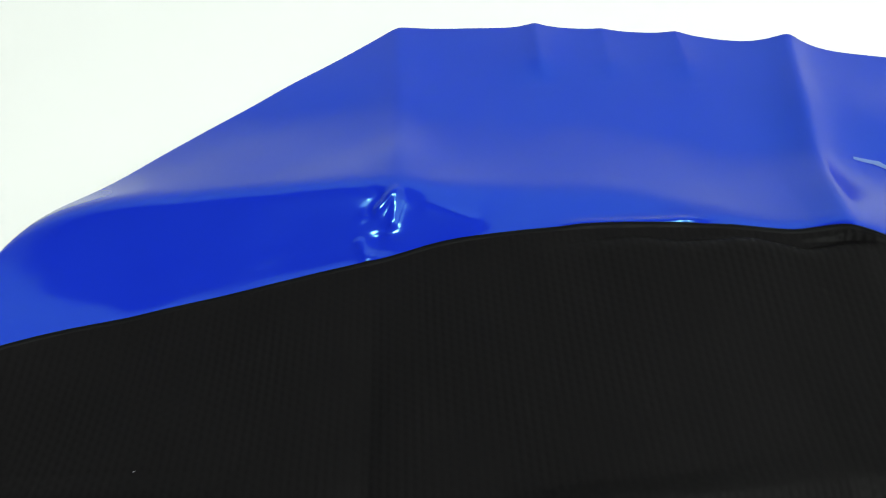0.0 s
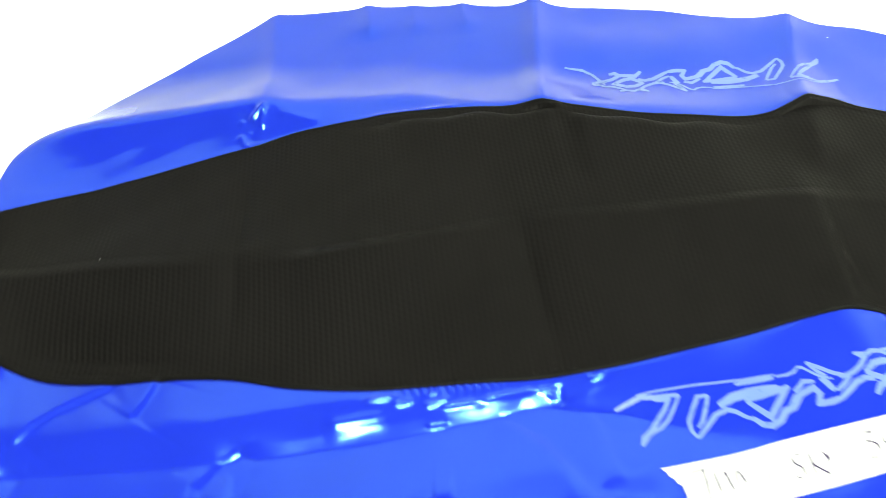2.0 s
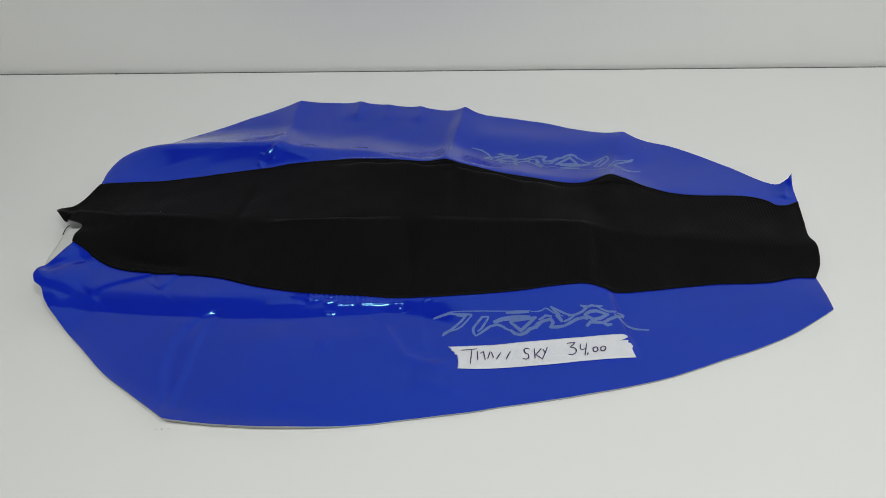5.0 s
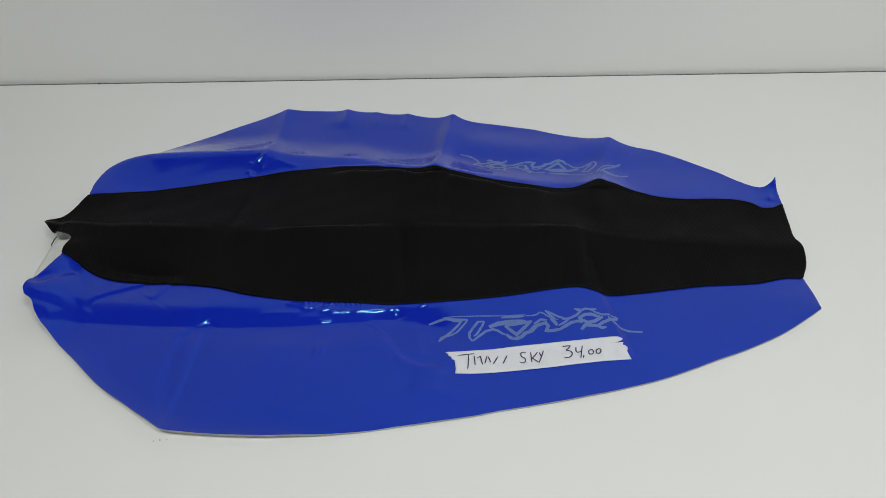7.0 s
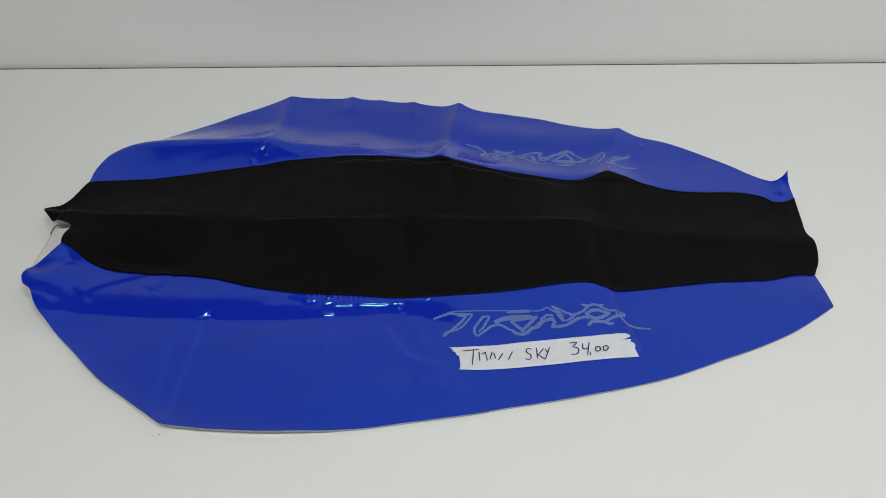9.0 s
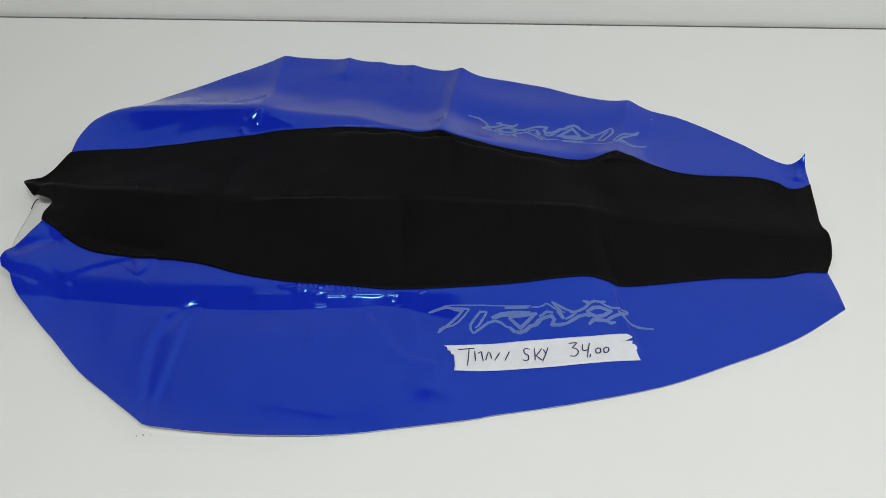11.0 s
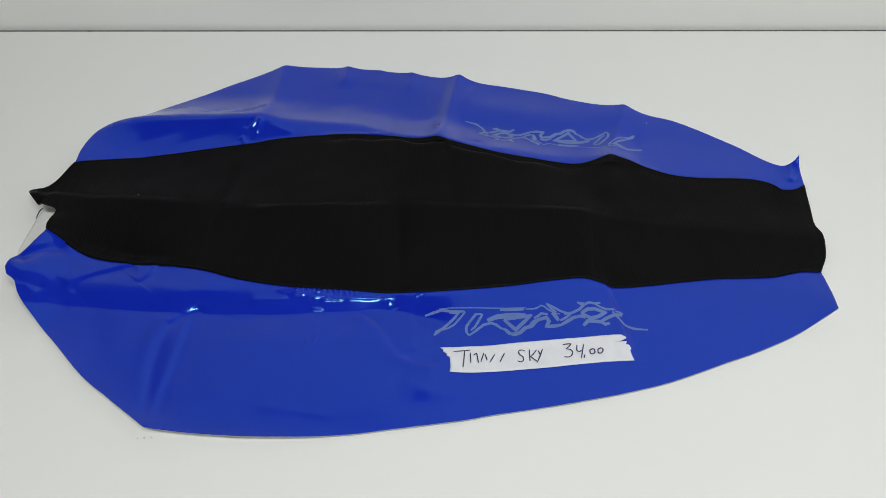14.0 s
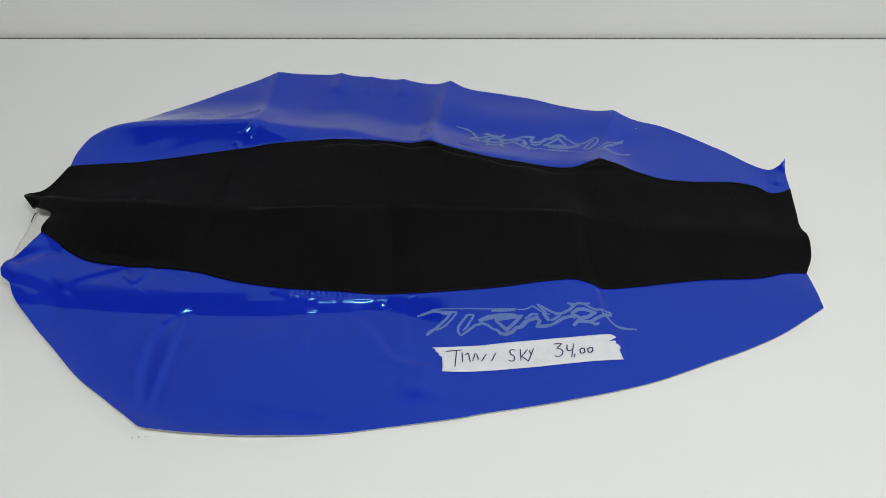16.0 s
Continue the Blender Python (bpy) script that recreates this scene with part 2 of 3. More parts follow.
HIGH_BACK = [(-0.335, 0.0190), (-0.30, 0.0100), (-0.27, 0.0075), (-0.20, 0.0080), (-0.16, 0.0096), (-0.11, 0.0128), (-0.05, 0.0167), (-0.02, 0.0177), (0.0, 0.0206), (0.03, 0.0170), (0.065, 0.0140), (0.10, 0.0105), (0.13, 0.0130), (0.165, 0.0085), (0.20, 0.0062), (0.29, 0.0035)]
HIGH_MIDDLE = [(-0.355, 0.0125), (-0.32, 0.0150), (-0.26, 0.0150), (-0.19, 0.0160), (-0.13, 0.0165), (-0.045, 0.0155), (0.05, 0.0160), (0.10, 0.0155), (0.13, 0.0100), (0.20, 0.0070), (0.292, 0.0040)]
LINE_MIDDLE = [(-0.355, 0.1715), (-0.295, 0.1650), (-0.2586, 0.1644), (-0.1916, 0.1575), (-0.1477, 0.1530), (-0.098, 0.1550), (-0.038, 0.1590), (0.0175, 0.1560), (0.0863, 0.1530), (0.20, 0.1430), (0.292, 0.1363)]
LINE_RIDGE = [(-0.335, 0.2480), (-0.325, 0.2550), (-0.3177, 0.2610), (-0.3023, 0.2670), (-0.2652, 0.2699), (-0.2136, 0.2724), (-0.18, 0.2725), (-0.16, 0.2725), (-0.1312, 0.2715), (-0.0887, 0.2655), (-0.0578, 0.2530), (-0.03, 0.2450), (0.0, 0.2380), (0.13, 0.2210), (0.30, 0.2010)]
HIGH_RIDGE = [(-0.335, 0.0155), (-0.33, 0.0170), (-0.32, 0.0190), (-0.305, 0.0215), (-0.29, 0.0226), (-0.22, 0.0220), (-0.185, 0.0215), (-0.165, 0.0180), (-0.13, 0.0150), (-0.0887, 0.0158), (-0.0578, 0.0172), (-0.03, 0.0181), (0.0, 0.0206), (0.03, 0.0167), (0.065, 0.0138), (0.10, 0.0105), (0.13, 0.0132), (0.165, 0.0080), (0.20, 0.0060), (0.30, 0.0035)]
LINE_CREASE = [(-0.335, 0.0500), (-0.3093, 0.0534), (-0.2961, 0.0565), (-0.281, 0.0567), (-0.2287, 0.0529), (-0.1832, 0.0506), (-0.1373, 0.0502), (-0.0851, 0.0540), (-0.0492, 0.0560), (-0.02, 0.0500), (0.03, 0.0300), (0.10, 0.0200), (0.125, 0.0500), (0.30, 0.0700)]
HIGH_CREASE = [(-0.335, 0.0150), (-0.31, 0.0110), (-0.285, 0.0030), (-0.26, 0.0018), (-0.02, 0.0018), (0.10, 0.0030), (0.14, 0.0022), (0.30, 0.0040)]
FLAT = 0.0020
# folds and dents: from, to, height, half width
FOLDS_BACK = [
    (-0.178, 0.262, -0.177, 0.430, 0.0042, 0.0095), (-0.018, 0.225, 0.010, 0.410, 0.0078, 0.0095), (0.125, 0.190, 0.170, 0.345, 0.0048, 0.0090),
    (-0.112, 0.340, -0.112, 0.420, 0.0034, 0.0065), (-0.046, 0.335, -0.046, 0.410, 0.0024, 0.0060), (-0.080, 0.340, -0.080, 0.415, 0.0015, 0.0060),
    (-0.122, 0.2540, -0.060, 0.2500, 0.0019, 0.0015), (0.284, 0.199, 0.293, 0.228, 0.0022, 0.0040),
]
# the pucker at the bend of the back panel
PUCKER = [
    (-0.1765, 0.2712, -0.1886, 0.2603, 0.0023, 0.0017), (-0.1835, 0.2690, -0.1935, 0.2600, -0.0008, 0.0022), (-0.1892, 0.2674, -0.1896, 0.2668, 0.0005, 0.0014),
    (-0.1934, 0.2627, -0.1906, 0.2594, 0.0007, 0.0014), (-0.1948, 0.2540, -0.1900, 0.2437, 0.0014, 0.0016), (-0.1780, 0.2690, -0.1818, 0.2550, 0.0017, 0.0016),
    (-0.1870, 0.2560, -0.1870, 0.2470, -0.0009, 0.0028), (-0.172, 0.266, -0.146, 0.257, 0.0010, 0.0035),
]
FOLDS_BLACK = [
    (-0.012, 0.246, -0.005, 0.222, 0.0030, 0.0050),
    (-0.193, 0.085, -0.187, 0.245, -0.0026, 0.0050), (-0.038, 0.068, -0.046, 0.168, -0.0032, 0.0055), (0.100, 0.070, 0.106, 0.160, 0.0026, 0.0080), (0.109, 0.145, 0.115, 0.078, -0.0030, 0.0045), (0.120, 0.160, 0.136, 0.222, 0.0028, 0.0080),
    (-0.300, 0.118, -0.205, 0.098, -0.0034, 0.0070), (-0.320, 0.140, -0.306, 0.112, 0.0026, 0.0150), (-0.352, 0.158, -0.332, 0.154, -0.0060, 0.0080),
]
# how far the sheet rolls up before the back seam and before the middle fold
GATHER_BACK = [(-0.135, 0.0), (-0.115, 0.0010), (-0.09, 0.0045), (-0.035, 0.0066), (-0.018, 0.0060), (-0.007, 0.0020), (0.004, 0.0060), (0.035, 0.0060), (0.065, 0.0034), (0.10, 0.0008), (0.30, 0.0)]
GATHER_MIDDLE = [(-0.36, 0.0018), (-0.27, 0.0018), (-0.215, 0.0012), (-0.19, 0.0003), (-0.165, 0.0012), (-0.14, 0.0032), (-0.10, 0.0034), (-0.07, 0.0022), (-0.04, 0.0006), (-0.02, 0.0012), (0.05, 0.0014), (0.09, 0.0026), (0.12, 0.0010), (0.30, 0.0006)]
FOLDS_FRONT = [
    (-0.187, 0.057, -0.182, 0.046, -0.0014, 0.0030), (-0.0435, 0.066, -0.041, 0.056, -0.0010, 0.0020),
    (0.110, 0.092, 0.126, 0.010, 0.0026, 0.0055), (0.1165, 0.080, 0.130, 0.012, -0.0016, 0.0026),
]
# creases where the sheet drops to the right of a line: rise, half width, then the line
TERRACES = [
    (0.0026, 0.0034, (-0.201, -0.046), (-0.2025, -0.025), (-0.208, 0.000), (-0.209, 0.024), (-0.205, 0.041), (-0.196, 0.049), (-0.187, 0.053)),
    (0.0022, 0.0026, (-0.191, -0.047), (-0.1925, -0.020), (-0.1905, 0.012), (-0.190, 0.034), (-0.188, 0.051)),
    (0.0022, 0.0030, (-0.006, 0.006), (-0.024, 0.008), (-0.037, 0.014), (-0.044, 0.026), (-0.052, 0.039), (-0.062, 0.050), (-0.072, 0.056)),
    (0.0010, 0.0028, (-0.022, 0.018), (-0.025, 0.028), (-0.027, 0.044), (-0.031, 0.062)),
    (0.0023, 0.0020, (-0.288, 0.0680), (-0.280, 0.0780), (-0.271, 0.0840), (-0.259, 0.0890), (-0.249, 0.0930), (-0.243, 0.0965)),
    (0.0018, 0.0017, (-0.236, 0.0750), (-0.230, 0.0830), (-0.227, 0.0895), (-0.224, 0.0960)),
    (0.0008, 0.0022, (-0.308, 0.0530), (-0.299, 0.0590), (-0.290, 0.0595), (-0.280, 0.0575)),
]
FOLDS_FLAP = [
    (-0.045, 0.018, -0.005, -0.002, 0.0011, 0.0090), (-0.035, -0.008, 0.005, -0.020, 0.0010, 0.0080), (-0.130, -0.028, -0.070, -0.036, 0.0007, 0.0080),
    (-0.104, 0.024, -0.094, 0.023, 0.0008, 0.0050), (-0.150, 0.0600, -0.118, 0.0620, 0.0012, 0.0030), (-0.332, 0.084, -0.300, 0.112, -0.0045, 0.0070),
    (-0.330, 0.070, -0.300, 0.066, -0.0014, 0.0040),
]
# fine tight ridges beside the front seam
RIDGES_FRONT = [
    (-0.176, 0.0560, -0.055, 0.0605, 0.0003, 0.0030),
    (-0.131, 0.0695, -0.112, 0.0690, 0.0012, 0.0012), (-0.118, 0.0664, -0.107, 0.0663, 0.0012, 0.0010), (-0.104, 0.0636, -0.091, 0.0656, 0.0013, 0.0012),
    (-0.097, 0.0620, -0.078, 0.0628, 0.0012, 0.0011), (-0.080, 0.0628, -0.050, 0.0648, 0.0012, 0.0012), (-0.052, 0.0648, -0.041, 0.0642, 0.0007, 0.0011),
    (-0.1035, 0.0550, -0.0930, 0.0555, 0.0010, 0.0010), (-0.102, 0.0680, -0.096, 0.0696, 0.0012, 0.0009), (-0.028, 0.0650, -0.0205, 0.0680, 0.0012, 0.0009),
    (-0.0475, 0.0628, -0.0440, 0.0604, 0.0007, 0.0011),
]


def fold(x, y, x0, y0, x1, y1, rise, wide, ease=0.22):
    dx, dy = x1 - x0, y1 - y0
    s = np.clip(((x - x0) * dx + (y - y0) * dy) / (dx * dx + dy * dy), 0, 1)
    off = np.hypot(x - x0 - s * dx, y - y0 - s * dy) / wide
    return rise * np.exp(0.35 - np.sqrt(off * off + 0.1225)) * (0.1 + 0.9 * step(0, ease, s) * step(1, 1 - ease, s))


def terrace(x, y, rise, wide, *line):
    """A crease that lets the sheet down on one side of a broken line and fades out away from it."""
    best = np.full(np.shape(x), 9.0)
    side, share = np.zeros(np.shape(x)), np.zeros(np.shape(x))
    runs = [math.hypot(c - a, d - b) for (a, b), (c, d) in zip(line, line[1:])]
    done = 0.0
    for (x0, y0), (x1, y1), run in zip(line, line[1:], runs):
        dx, dy = (x1 - x0) / run, (y1 - y0) / run
        s = np.clip((x - x0) * dx + (y - y0) * dy, 0, run)
        off = np.hypot(x - x0 - s * dx, y - y0 - s * dy)
        near = off < best
        best = np.where(near, off, best)
        side = np.where(near, np.sign(dx * (y - y0) - dy * (x - x0)), side)
        share = np.where(near, (done + s) / sum(runs), share)
        done += run
    ends = step(0, 0.10, share) * step(1, 0.90, share)
    return 0.5 * rise * side * np.tanh(best / wide) * np.exp(-best / 0.010) * ends


def base(x, y):
    """The large form of the cover: seams, fold and slopes."""
    front, back, middle = hermite(SEAM_FRONT, x), hermite(SEAM_BACK, x), hermite(LINE_MIDDLE, x)
    ridge, crease = hermite(LINE_RIDGE, x), hermite(LINE_CREASE, x)
    ridge = np.maximum(ridge, back + 0.003)
    z_front, z_back, z_middle, z_ridge, z_crease = (hermite(h, x) for h in (HIGH_FRONT, HIGH_BACK, HIGH_MIDDLE, HIGH_RIDGE, HIGH_CREASE))
    share = lambda a, b: np.clip((y - a) / np.maximum(b - a, 1e-4), 0, 1)
    # before the crease: flat, lifted at the left corner
    w = np.clip((crease - y) / 0.035, 0, 1)
    z = z_crease + (FLAT - z_crease) * w * w * (3 - 2 * w) * (1 - step(-0.27, -0.33, x) * 0.6)
    # from the crease up to the front seam: a round swell on one half, a soft slope on the other
    w = share(crease, front)
    swell = 1 - (1 - np.clip(w / (0.48 + 0.44 * step(-0.20, -0.12, x)), 0, 1)) ** (1.6 - 0.3 * step(-0.20, -0.12, x))
    soft = w**1.25
    mix = step(-0.02, 0.04, x)
    z = np.where(y > crease, z_crease + (z_front - z_crease) * (swell * (1 - mix) + soft * mix), z)
    # the black top: two shallow troughs with the middle fold between them
    w = share(front, middle)
    z = np.where(y > front, z_front + (z_middle + 0.0013 - z_front) * w**1.15 - 0.0012 * np.sin(np.pi * w), z)
    w = share(middle, back)
    z = np.where(y > middle, z_middle + 0.0013 + (z_back - z_middle - 0.0013) * w - 0.0018 * np.sin(np.pi * w), z)
    # behind the back seam: up to the fold, then down to the table
    w = share(back, ridge)
    z = np.where(y > back, z_back + (z_ridge - z_back) * w ** (1 + 0.5 * step(-0.15, -0.20, x)), z)
    reach = 0.048 + 0.012 * step(-0.305, -0.25, x) * step(-0.150, -0.195, x) - 0.012 * step(-0.27, -0.31, x)
    w = np.clip((y - ridge) / reach, 0, 1)
    z = np.where(y > ridge, z_ridge + (FLAT + 0.0012 - z_ridge) * (1 - (1 - w) ** 1.5), z)
    return z


# how the large form is softened across the seams: shift and weight
SOFTEN = [(0.00075 * k, math.exp(-(k / 3.6) ** 2) / sum(math.exp(-(j / 3.6) ** 2) for j in range(-6, 7))) for k in range(-6, 7)]


def height(x, y):
    """The height of the cover's surface over the table."""
    x, y = np.asarray(x, float), np.asarray(y, float)
    front, back = hermite(SEAM_FRONT, x), hermite(SEAM_BACK, x)
    wide = 1 + 0.9 * step(0.002, 0.010, y - back)
    z = sum(share * base(x, y + off * wide) for off, share in SOFTEN)
    for f in FOLDS_BACK + PUCKER:
        z = z + np.where(y > back - 0.004, fold(x, y, *f), 0)
    black = step(-0.003, 0.004, y - front) * step(-0.003, 0.004, back - y)
    # the black sheet rolls up before the gathered seam and before the middle fold
    middle = hermite(LINE_MIDDLE, x)
    gather = hermite(GATHER_BACK, x) * np.clip((y - middle) / (back - middle), 0, 1) ** 1.3
    rise = np.clip((y - back + 0.0012 * np.sin(150 * x) + 0.0180) / 0.0120, 0, 1)
    z = z + 1.1 * gather * (1 - rise**3.2) * black
    drop = hermite(GATHER_MIDDLE, x) * np.clip((y - front) / (middle - front), 0, 1)
    z = z + 2.0 * drop * (1 - step(-0.0085, 0.0015, y - middle)) * black
    for f in FOLDS_BLACK:
        z = z + fold(x, y, *f, ease=0.45) * black
    for f in FOLDS_FRONT + FOLDS_FLAP + RIDGES_FRONT:
        z = z + np.where(y < front + 0.004, fold(x, y, *f), 0)
    for crease in TERRACES:
        z = z + np.where(y < front + 0.004, terrace(x, y, *crease), 0)
    # the front flap does not lie quite flat
    z = z + 0.0027 * np.exp(-((x + 0.105) / 0.065) ** 2) * step(-0.052, -0.015, y) * step(0.052, 0.025, y)
    # a shallow dome and a dent in the flap below the tape's end
    for cx, cy, rx, ry, rise in ((-0.026, -0.009, 0.024, 0.010, 0.0003), (-0.012, -0.028, 0.020, 0.007, -0.0002), (-0.112, -0.036, 0.022, 0.009, 0.0002), (0.060, -0.006, 0.030, 0.012, 0.0003)):
        z = z + rise / (1 + (((x - cx) / rx) ** 2 + ((y - cy) / ry) ** 2) ** 2)
    # a sharp line where the front panel bends
    crease = hermite(LINE_CREASE, x)
    z = z - 0.0004 * np.exp(-np.abs(y - crease) / 0.0018) * step(-0.31, -0.28, x) * step(-0.03, -0.06, x)
    # the back panel swells a little where it is printed
    z = z + 0.0034 * np.exp(-((y - back - 0.078) / 0.026) ** 2) * step(-0.02, 0.04, x) * step(0.20, 0.14, x)
    # a few soft dents on the steep face behind the back seam
    z = z + 0.0003 * np.sin(95 * x + 1.3 * np.sin(140 * y)) * np.sin(120 * y - 60 * x) * step(0.0, 0.010, y - back) * step(0.034, 0.02, y - back) * step(-0.17, -0.20, x)
    # the stitches gather the edge of the front panel
    z = z + 0.0006 * np.sin(x * 2 * np.pi / 0.0040) * np.exp(-np.abs(y - front + 0.002) / 0.0022) * step(-0.122, -0.112, x) * step(-0.062, -0.075, x)
    # curled corners and a gently wavy sheet
    z = z + 0.021 * np.exp(-np.hypot(x - 0.299, y - 0.229) / 0.0075) + 0.006 * np.exp(-np.hypot(x - 0.279, y - 0.055) / 0.016)
    z = z + 0.0030 * np.exp(-np.hypot(x + 0.192, y + 0.046) / 0.012)
    z = z + 0.0042 * np.exp(-np.maximum(y - hermite(EDGE_FRONT, x), 0) / 0.010) * step(-0.31, -0.26, x) * step(-0.055, -0.13, x)
    z = z + 0.00028 * (np.sin(61 * x + 23 * y) * np.sin(83 * y - 17 * x + 1.0) + 0.6 * np.sin(140 * x - 60 * y) * np.sin(115 * y + 40 * x))
    return np.maximum(z, 0.0017)


def patch(south, north, west, east, nu, nv):
    """A sheet between four border curves: places of the plan in a grid."""
    u, v = np.linspace(0, 1, nu), np.linspace(0, 1, nv)

    def border(knots):
        x = knots[0][0] + (knots[-1][0] - knots[0][0]) * u
        return np.stack([x, hermite(knots, x)], -1)

    s, n, w, e = border(south), border(north), along(west, v), along(east, v)
    U, V = u[:, None, None], v[None, :, None]
    return ((1 - V) * s[:, None] + V * n[:, None] + (1 - U) * w[None] + U * e[None]
            - ((1 - U) * (1 - V) * s[0] + U * (1 - V) * s[-1] + (1 - U) * V * n[0] + U * V * n[-1]))


def sheet(name, plan, mats, parent, lift, thick, label, dark_end=1, rim_kind=0):
    """A sheet of cloth with a face, a back and cut edges; the back and edges take the second material."""
    nu, nv = plan.shape[:2]
    z = height(plan[..., 0], plan[..., 1]) + lift
    top = np.dstack([plan, z]).reshape(-1, 3)
    low = top - (0, 0, thick)
    at = np.arange(nu * nv).reshape(nu, nv)
    quads = np.stack([at[:-1, :-1], at[1:, :-1], at[1:, 1:], at[:-1, 1:]], -1).reshape(-1, 4)
    rim = np.concatenate([at[:, 0], at[-1, 1:], at[-2::-1, -1], at[0, -2:0:-1]])
    edge = np.stack([np.roll(rim, -1), rim, rim + nu * nv, np.roll(rim, -1) + nu * nv], -1)
    faces = np.concatenate([quads, quads[:, ::-1] + nu * nv, edge])
    data = bpy.data.meshes.new(name)
    data.from_pydata(np.concatenate([top, low]).tolist(), [], faces.tolist())
    for m in mats:
        data.materials.append(m)
    kinds = np.ones(len(faces), dtype=np.int32)
    kinds[:len(quads)] = 0
    kinds[2 * len(quads):] = rim_kind
    kinds[-(nv - 2):] = dark_end
    data.polygons.foreach_set("material_index", kinds)
    smooth = np.ones(len(faces), dtype=bool)
    smooth[2 * len(quads):] = False
    data.polygons.foreach_set("use_smooth", smooth)
    data.update()
    ob = new(name, data)
    ob.parent = parent
    return tagged(ob, label)


def shifted(knots, by):
    return [(x, y + by) for x, y in knots]


# the printed emblem as bands: width, then places along it, in millimetres
EMBLEM_A = [(2.6, (-79.6, 2.0), (-73.7, 4.3), (-67.8, 6.5), (-61.6, 5.9), (-50.7, 6.4)),
          (2.6, (-62.4, 5.0), (-55.4, 4.7), (-58.3, 0.1), (-61.7, -3.7), (-65.7, -8.6), (-69.8, -11.6), (-71.0, -15.5)),
          (2.0, (-50.6, 6.2), (-53.9, 0.8), (-57.6, -4.5), (-61.4, -7.7), (-66.7, -10.3), (-71.0, -15.5)),
          (1.2, (-69.5, 7.3), (-62.6, 8.4), (-42.4, 10.3), (-22.1, 10.4), (-7.3, 11.5)),
          (2.4, (-38.4, 5.1), (-42.9, 4.7), (-45.8, -0.2), (-49.0, -6.0), (-48.8, -10.3), (-46.6, -13.9)),
          (2.2, (-38.0, 5.1), (-40.5, -0.9), (-43.0, -6.2), (-45.6, -9.1)),
          (2.6, (-46.6, -13.7), (-41.7, -8.9), (-36.8, -4.0), (-31.6, -2.2), (-28.0, -3.5), (-24.3, -6.4), (-21.1, -7.7))]
EMBLEM_B = [(3.6, (-21.9, -6.8), (-18.3, -10.4), (-14.3, -11.2), (-10.4, -9.2), (-7.3, -5.4), (-3.0, -3.9), (0.9, 0.7)),
          (5.0, (-34.5, -0.2), (-27.9, 2.9), (-19.9, 4.4), (-7.2, 5.4)),
          (2.6, (-25.7, 8.7), (-18.1, 9.2), (-8.1, 10.1)),
          (3.4, (-22.6, 0.9), (-3.6, 5.1), (-14.0, -7.3), (-22.6, 0.9)),
          (1.6, (-7.3, 10.4), (-2.1, 10.7), (1.1, 11.7), (3.5, 13.8), (5.5, 13.4), (9.9, 9.9), (13.9, 7.8), (17.1, 7.3)),
          (2.4, (7.5, 15.7), (11.9, 13.2), (17.9, 9.8), (24.6, 7.7), (21.0, 4.2), (17.0, 1.7))]
EMBLEM_C = [(2.0, (7.5, 15.7), (11.1, 11.3), (14.7, 8.7)),
          (3.6, (11.5, 8.1), (13.9, 5.5), (16.2, 1.6)),
          (2.6, (-1.2, 2.9), (1.2, 4.5), (3.9, 7.0), (8.7, 6.7)),
          (3.4, (-5.8, -5.8), (-1.1, 0.2), (2.8, 2.1), (7.5, 3.9), (9.5, 0.9), (7.6, -3.6), (13.1, -3.1), (18.2, -1.7)),
          (3.2, (17.4, -2.2), (22.6, 1.7), (26.6, 4.9), (31.4, 6.7), (35.3, 5.6)),
          (2.6, (20.2, 7.5), (26.6, 9.4), (31.1, 12.4), (34.0, 16.0), (30.4, 18.2), (35.3, 17.4), (38.2, 19.0), (42.3, 18.8), (46.5, 20.0))]
EMBLEM_D = [(2.4, (42.3, 18.5), (46.3, 16.4), (50.5, 15.1), (55.4, 15.3), (58.1, 14.0), (62.0, 14.7)),
          (3.6, (32.2, 9.3), (37.2, 13.2), (42.1, 14.1), (49.9, 12.2), (44.3, 7.6), (39.3, 5.6), (32.2, 9.3)),
          (3.6, (33.6, -1.3), (36.9, 3.1), (41.7, 3.2), (46.5, 3.4), (49.3, 1.7), (52.6, 2.9)),
          (3.4, (45.7, 3.2), (50.9, 7.5), (55.1, 9.8), (60.7, 11.9), (62.0, 14.7)),
          (2.2, (54.9, 13.3), (57.8, 9.0), (62.1, 3.9), (69.0, 0.1), (79.2, 0.3)),
          (1.4, (57.2, 12.0), (60.0, 7.0), (64.6, 2.0), (71.1, 0.7))]


